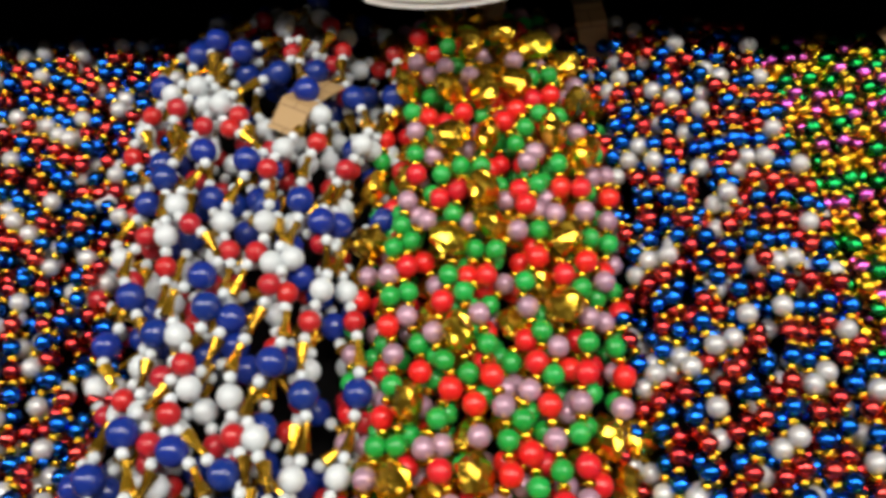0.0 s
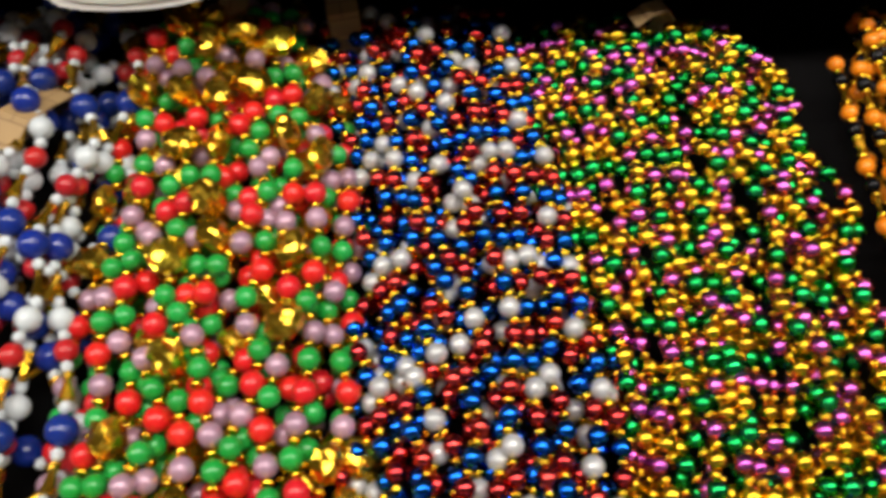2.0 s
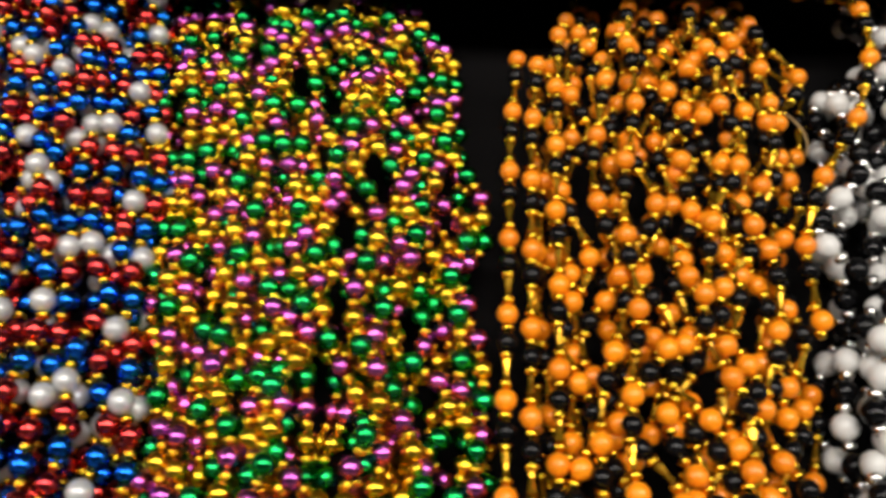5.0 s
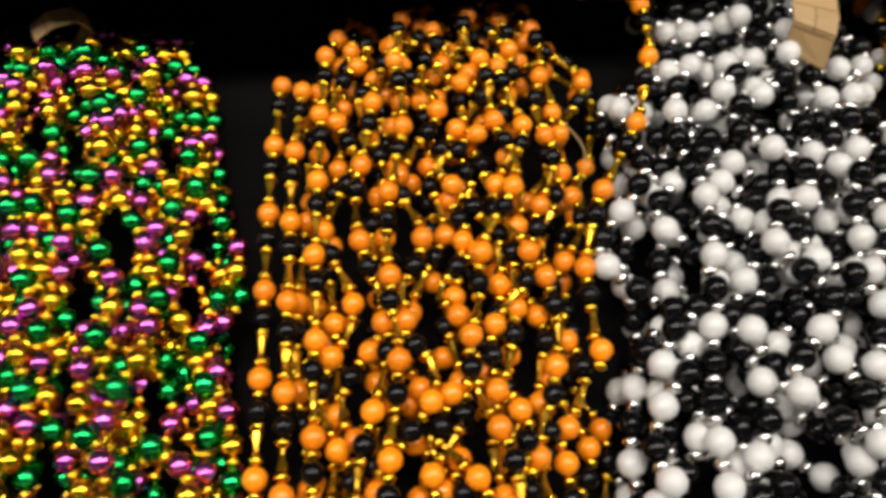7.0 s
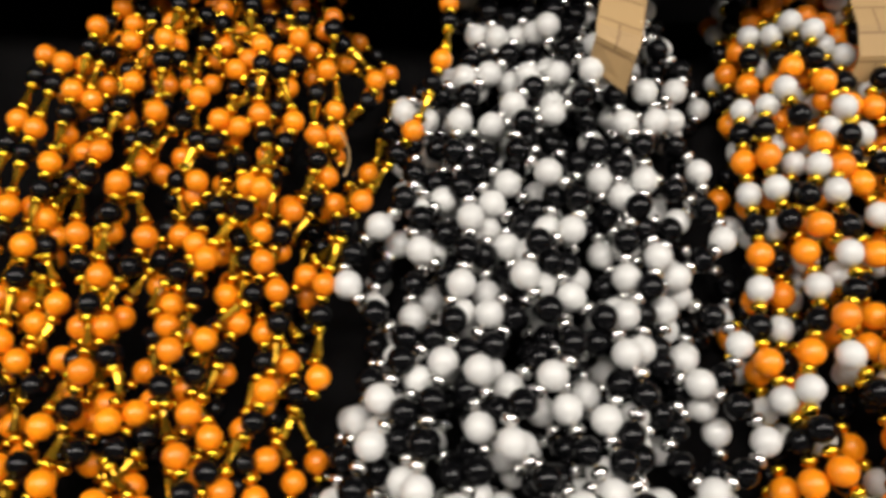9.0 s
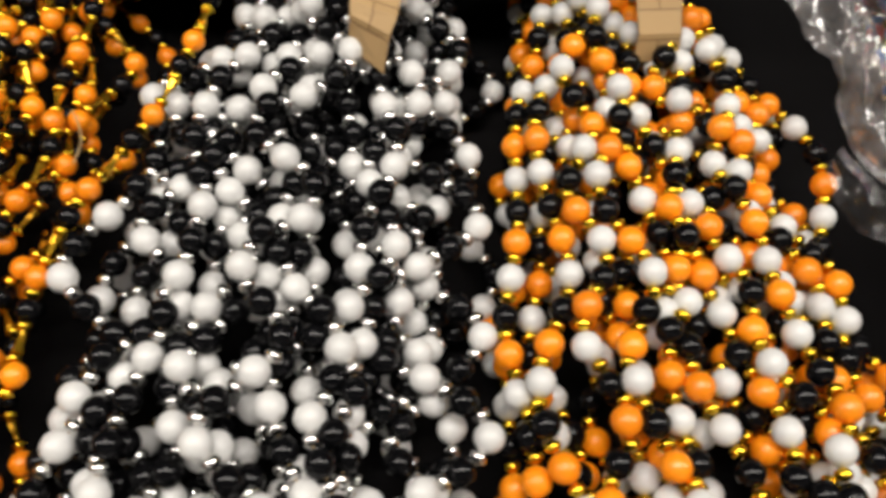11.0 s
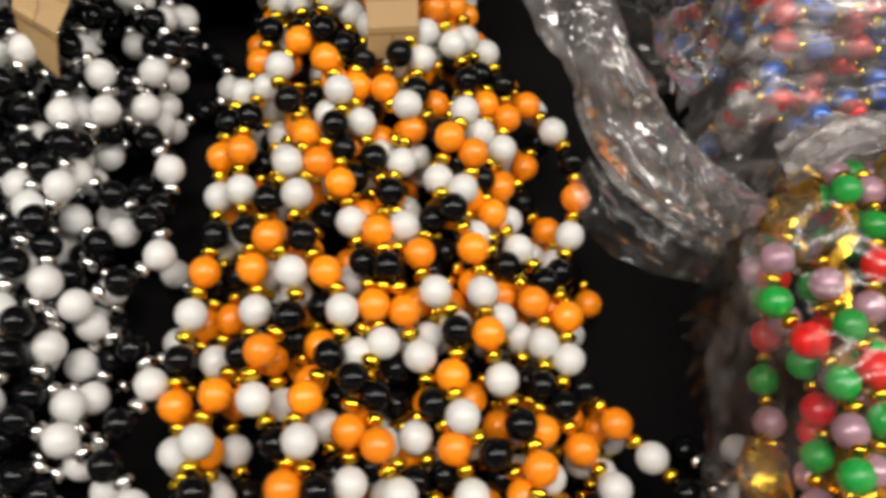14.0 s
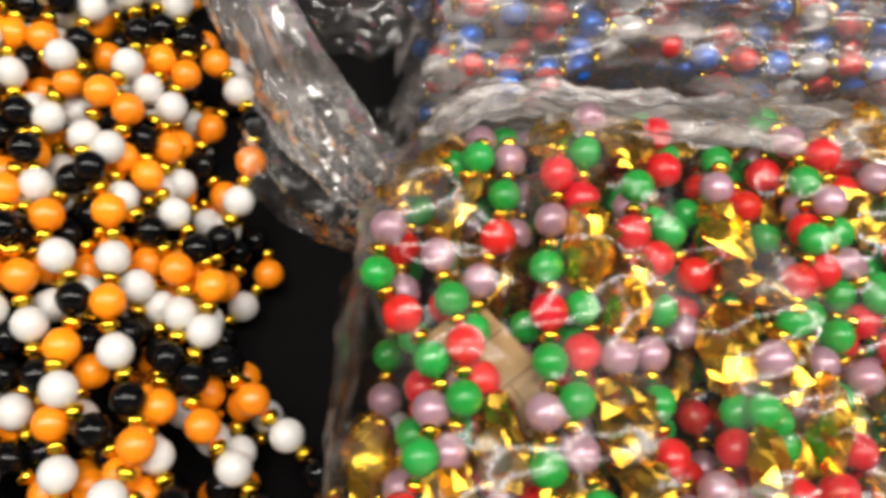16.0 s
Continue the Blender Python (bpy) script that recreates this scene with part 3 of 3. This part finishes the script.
def film_ribbon(name, left, right, parent, pleats, depth, seed, mat, bulge=0.0, rough=0.0016, nu=110, nv=64):
    """Film gathered between two edge lines (world x, y and height over the table), with pleats running along it."""
    def eased(line):
        pts = np.array(line, float)
        tt = np.linspace(0, len(pts) - 1, nu + 1)
        pts = np.stack([np.interp(tt, range(len(pts)), pts[:, c]) for c in range(3)], 1)
        for _ in range(40):
            pts[1:-1] = (pts[:-2] + 2 * pts[1:-1] + pts[2:]) / 4
        return pts
    L, R = eased(left), eased(right)
    along = np.gradient((L + R) / 2, axis=0)
    nor = np.cross(R - L, along)
    nor /= np.linalg.norm(nor, axis=1)[:, None] + 1e-9
    nor *= np.sign(nor[:, 2:3] + 1e-9)
    v, f = [], []
    for i in range(nu + 1):
        for j in range(nv + 1):
            a, b = i / nu, j / nv
            wob = b + 0.10 * noise.noise((a * 3.2, b * 2.0, seed)) + 0.03 * noise.noise((a * 9, b * 6, seed + 5))
            fold = abs(((wob * pleats + 0.3 * noise.noise((a * 2, seed, 1))) % 1.0) * 2 - 1)
            fold = depth * (fold - 0.5) * (0.5 + noise.noise((a * 4, b * 5, seed + 2)) ** 2 * 3)
            p = L[i] * (1 - b) + R[i] * b
            edge = 0.05 * noise.noise((a * 7, seed, b))
            p = p + (R[i] - L[i]) * edge + nor[i] * (fold + bulge * math.sin(math.pi * b) + crumple((p[0], p[1], p[2] + seed), rough, 0.022))
            v.append((p[0] - parent.location.x, p[1] - parent.location.y, max(0.003, p[2])))
    for i in range(nu):
        for j in range(nv):
            k = i * (nv + 1) + j
            f.append((k, k + 1, k + nv + 2, k + nv + 1))
    return part(name, mesh_of(name, v, f, [M[mat]]), parent)


def plastic_bags():
    bag = tagged(new("plastic_bag"), "clear crinkled plastic bag with a crumpled twisted neck", "bag")
    bag.location = (0.97, 0.2, TABLE)
    film_over("cover", LAID[IN_FRONT.name], bag, 3.0, "film", 1.6, skirt=0.05, margin=0.009)
    film_ribbon("neck", [(0.772, 0.400, 0.090), (0.782, 0.367, 0.085), (0.792, 0.349, 0.078), (0.803, 0.336, 0.055), (0.816, 0.321, 0.045), (0.831, 0.302, 0.047), (0.846, 0.288, 0.055)],
                [(0.812, 0.410, 0.085), (0.817, 0.375, 0.080), (0.821, 0.355, 0.076), (0.838, 0.341, 0.058), (0.847, 0.322, 0.062), (0.852, 0.306, 0.070), (0.858, 0.292, 0.080)], bag, 3.6, 0.005, 9.0, "film_neck", 0.006, 0.0032)
    film_ribbon("lobe", [(0.800, 0.326, 0.042), (0.803, 0.311, 0.036), (0.814, 0.301, 0.030), (0.827, 0.291, 0.033), (0.842, 0.280, 0.045)],
                [(0.806, 0.332, 0.050), (0.816, 0.322, 0.045), (0.826, 0.312, 0.045), (0.836, 0.302, 0.047), (0.848, 0.288, 0.056)], bag, 1.6, 0.003, 5.0, "film_clear", 0.003, 0.0010)
    film_ribbon("flap", [(0.806, 0.352, 0.074), (0.822, 0.353, 0.066), (0.840, 0.353, 0.056), (0.852, 0.357, 0.054), (0.862, 0.366, 0.056)],
                [(0.790, 0.420, 0.085), (0.815, 0.425, 0.082), (0.840, 0.430, 0.078), (0.856, 0.430, 0.074), (0.872, 0.425, 0.070)], bag, 2.4, 0.009, 14.0, "film_clear", 0.006)
    film_ribbon("flap", [(0.846, 0.328, 0.040), (0.854, 0.338, 0.050), (0.864, 0.348, 0.058)],
                [(0.852, 0.312, 0.060), (0.862, 0.324, 0.068), (0.872, 0.336, 0.074)], bag, 1.4, 0.004, 2.0, "film_clear", 0.002)
    film_ribbon("edge", [(0.822, 0.150, 0.020), (0.826, 0.203, 0.034), (0.832, 0.239, 0.050), (0.836, 0.261, 0.065), (0.841, 0.285, 0.070), (0.850, 0.303, 0.072), (0.872, 0.332, 0.080)],
                [(0.828, 0.150, 0.080), (0.828, 0.200, 0.090), (0.833, 0.228, 0.094), (0.838, 0.250, 0.096), (0.846, 0.274, 0.097), (0.857, 0.294, 0.095), (0.880, 0.316, 0.092)], bag, 1.7, 0.004, 11.0, "film", 0.002)
    film_ribbon("fold", [(0.855, 0.292, 0.092), (0.885, 0.302, 0.100), (0.905, 0.291, 0.104), (0.956, 0.287, 0.107), (1.010, 0.281, 0.107), (1.120, 0.276, 0.107)],
                [(0.864, 0.318, 0.076), (0.884, 0.332, 0.082), (0.909, 0.321, 0.090), (0.966, 0.318, 0.092), (1.024, 0.315, 0.092), (1.130, 0.310, 0.090)], bag, 4.2, 0.0035, 6.0, "film_fold", 0.002, 0.0026)
    back = tagged(new("plastic_bag"), "clear plastic bag stretched over small beads", "bag")
    back.location = (1.0, 0.41, TABLE)
    film_over("cover", LAID[BEHIND.name], back, 8.0, "film_back", 2.5)
    film_ribbon("seam", [(0.882, 0.352, 0.088), (0.940, 0.350, 0.096), (1.000, 0.348, 0.098), (1.120, 0.346, 0.096)],
                [(0.884, 0.372, 0.094), (0.942, 0.370, 0.101), (1.002, 0.368, 0.103), (1.122, 0.366, 0.101)], back, 2.2, 0.003, 4.0, "film_clear", 0.001, 0.0010)


plastic_bags()


# ---- card bands, shelf and sign ----
def card_band(x, y, z, yaw, profile, width, label, twist=0.0):
    """A folded strip of card: profile is (along, up) in metres, swept across the width with real thickness."""
    bm = bmesh.new()
    uv = bm.loops.layers.uv.new("uv")
    pts = [Vector((0, a, b)) for a, b in profile]
    run = [0.0]
    for p, q in zip(pts, pts[1:]):
        run.append(run[-1] + (q - p).length)
    rows = []
    for k, p in enumerate(pts):
        d = (pts[min(k + 1, len(pts) - 1)] - pts[max(k - 1, 0)]).normalized()
        n = Vector((0, -d.z, d.y)) * 0.0004
        half = width / 2 * (1 - 0.06 * (k % 2))
        turn = radians(twist) * max(0, k - len(pts) + 4) / 3
        rows.append([bm.verts.new(p + Vector((sx * half * math.cos(turn), sx * half * math.sin(turn), 0)) + sn * n) for sx, sn in ((-1, 1), (1, 1), (1, -1), (-1, -1))])
    for k in range(len(rows) - 1):
        for c in range(4):
            face = bm.faces.new((rows[k][c], rows[k][(c + 1) % 4], rows[k + 1][(c + 1) % 4], rows[k + 1][c]))
            for loop, (uu, vv) in zip(face.loops, ((0, run[k]), (width, run[k]), (width, run[k + 1]), (0, run[k + 1]))):
                loop[uv].uv = (uu, vv)
    bm.faces.new(rows[0][::-1])
    bm.faces.new(rows[-1])
    bmesh.ops.recalc_face_normals(bm, faces=bm.faces[:])
    me = bpy.data.meshes.new("card_band")
    bm.to_mesh(me)
    bm.free()
    me.materials.append(M["card"])
    ob = new("card_band", me)
    ob.matrix_world = pose(x, y, z, 0, 0, yaw)
    return tagged(ob, label, "card", "card bands on the hanks")


FOLDED = [(0.060, 0.012), (0.030, 0.022), (0.006, 0.020), (0.0, 0.017), (-0.006, 0.002)]
CURVED = [(0.050, 0.020), (0.030, 0.026), (0.015, 0.024), (0.004, 0.016), (-0.001, 0.004)]
card_band(-0.114, 0.368, TABLE + 0.052, -26, [(0.036, -0.004), (0.016, 0.004), (0.003, 0.009), (-0.016, 0.002)], 0.022, "torn tan card band among blue and white beads")
card_band(-0.003, 0.436, TABLE + 0.030, -12, CURVED, 0.019, "tan card band on red and green beads")
card_band(0.069, 0.440, TABLE + 0.018, 8, CURVED, 0.020, "tan card band on small metallic beads")
card_band(0.250, 0.434, TABLE + 0.018, -70, [(0.0, 0.0), (0.010, 0.012), (0.018, 0.022), (0.013, 0.030), (0.002, 0.031), (-0.008, 0.026)], 0.012, "curled tan card band above purple and gold beads")
card_band(0.607, 0.379, TABLE + 0.050, -14, FOLDED, 0.021, "folded tan card band on white and black beads", -32)
card_band(0.735, 0.384, TABLE + 0.040, 4, CURVED, 0.021, "bent tan card band on orange and white beads")


def upper_shelf():
    """A black shelf above the far ends of the hanks; its front edge runs slightly askew."""
    bm = bmesh.new()
    corners = [(-0.95, 0.428), (0.775, 0.408), (0.775, 0.95), (-0.95, 0.95)]
    lo = [bm.verts.new((x, y, 0.870)) for x, y in corners]
    hi = [bm.verts.new((x, y, 0.890)) for x, y in corners]
    bm.faces.new(lo[::-1])
    bm.faces.new(hi)
    for k in range(4):
        bm.faces.new((lo[k], lo[(k + 1) % 4], hi[(k + 1) % 4], hi[k]))
    bmesh.ops.bevel(bm, geom=bm.edges[:], offset=0.002, segments=2, affect="EDGES", profile=0.5)
    me = bpy.data.meshes.new("board")
    bm.to_mesh(me)
    bm.free()
    me.materials.append(M["black_paint"])
    root = tagged(new("display_shelf"), "black painted shelf standing over the back of the table", "shelf")
    part("board", me, root)
    for x in (-0.93, 0.755):
        part("side_panel", box_mesh("side_panel", (x - 0.009, 0.62, TABLE + 0.002), (x + 0.009, 0.94, 0.870), M["black_paint"], 0.002), root)
    part("back_panel", box_mesh("back_panel", (-0.92, 0.93, TABLE + 0.002), (0.745, 0.94, 0.868), M["black_paint"], 0.002), root)


upper_shelf()


def shelf_sign():
    """A small white label with a rounded foot and a raised rim, on the shelf's front edge; its print is unreadable bars."""
    root = tagged(new("shelf_sign"), "small white shelf label with faded grey print", "sign")
    root.matrix_world = pose(-0.019, 0.380, 0.8680, -18, 0, 2)
    ring = [(-0.045, 0.060), (-0.045, 0.010), (-0.041, 0.0055), (-0.030, 0.0025), (-0.015, 0.0006), (0.0, 0.0), (0.015, 0.0006), (0.030, 0.0025), (0.041, 0.0055), (0.045, 0.010), (0.045, 0.060)]

    def plate(scale, y0, y1, name, mat):
        n = len(ring)
        v = [(x * scale, y, 0.03 + (z - 0.03) * scale) for y in (y0, y1) for x, z in ring]
        f = [tuple(range(n)), tuple(range(2 * n - 1, n - 1, -1))] + [(k, k + n, (k + 1) % n + n, (k + 1) % n) for k in range(n)]
        me = mesh_of(name, v, f, [mat], smooth=False)
        return part(name, me, root)

    plate(1.0, -0.0005, 0.0025, "plate", M["tray"])
    part("bracket", box_mesh("bracket", (-0.012, 0.002, 0.012), (0.012, 0.040, 0.0155), M["tray"], 0.0008), root)
    plate(0.86, -0.0015, -0.0006, "face", M["paper"])
    for k, (x, w) in enumerate(((-0.012, 0.020), (0.014, 0.012), (-0.004, 0.026))):
        z = 0.012 + 0.010 * k
        part("print_bar", box_mesh("print_bar", (x - w / 2, -0.0020, z), (x + w / 2, -0.0016, z + 0.005), M["print"]), root)


shelf_sign()


# a loose end of white thread curling out of the orange beads
def loose_thread():
    cu = bpy.data.curves.new("loose_thread", "CURVE")
    cu.dimensions, cu.bevel_depth, cu.bevel_resolution = "3D", 0.0004, 1
    sp = cu.splines.new("POLY")
    pts = [(0.488 + 0.006 * math.sin(2.4 * k / 14), 0.352 - 0.026 * k / 14, TABLE + 0.044 - 0.004 * (k / 14 - 0.5) ** 2) for k in range(15)]
    sp.points.add(len(pts) - 1)
    for q, p in zip(sp.points, pts):
        q.co = (*p, 1)
    cu.materials.append(M["card"])
    tagged(new("loose_thread", cu), "loose tan thread end curling over orange beads", "thread")


loose_thread()

card_band(0.872, 0.225, TABLE + 0.085, 35, [(0.020, 0.0), (0.008, 0.004), (-0.008, 0.004), (-0.020, -0.002)], 0.021, "crushed tan card piece inside the bagged beads")
card_band(0.900, 0.165, TABLE + 0.085, -20, [(0.020, 0.0), (0.006, 0.003), (-0.010, 0.003), (-0.020, -0.002)], 0.019, "crushed tan card piece inside the bagged beads")
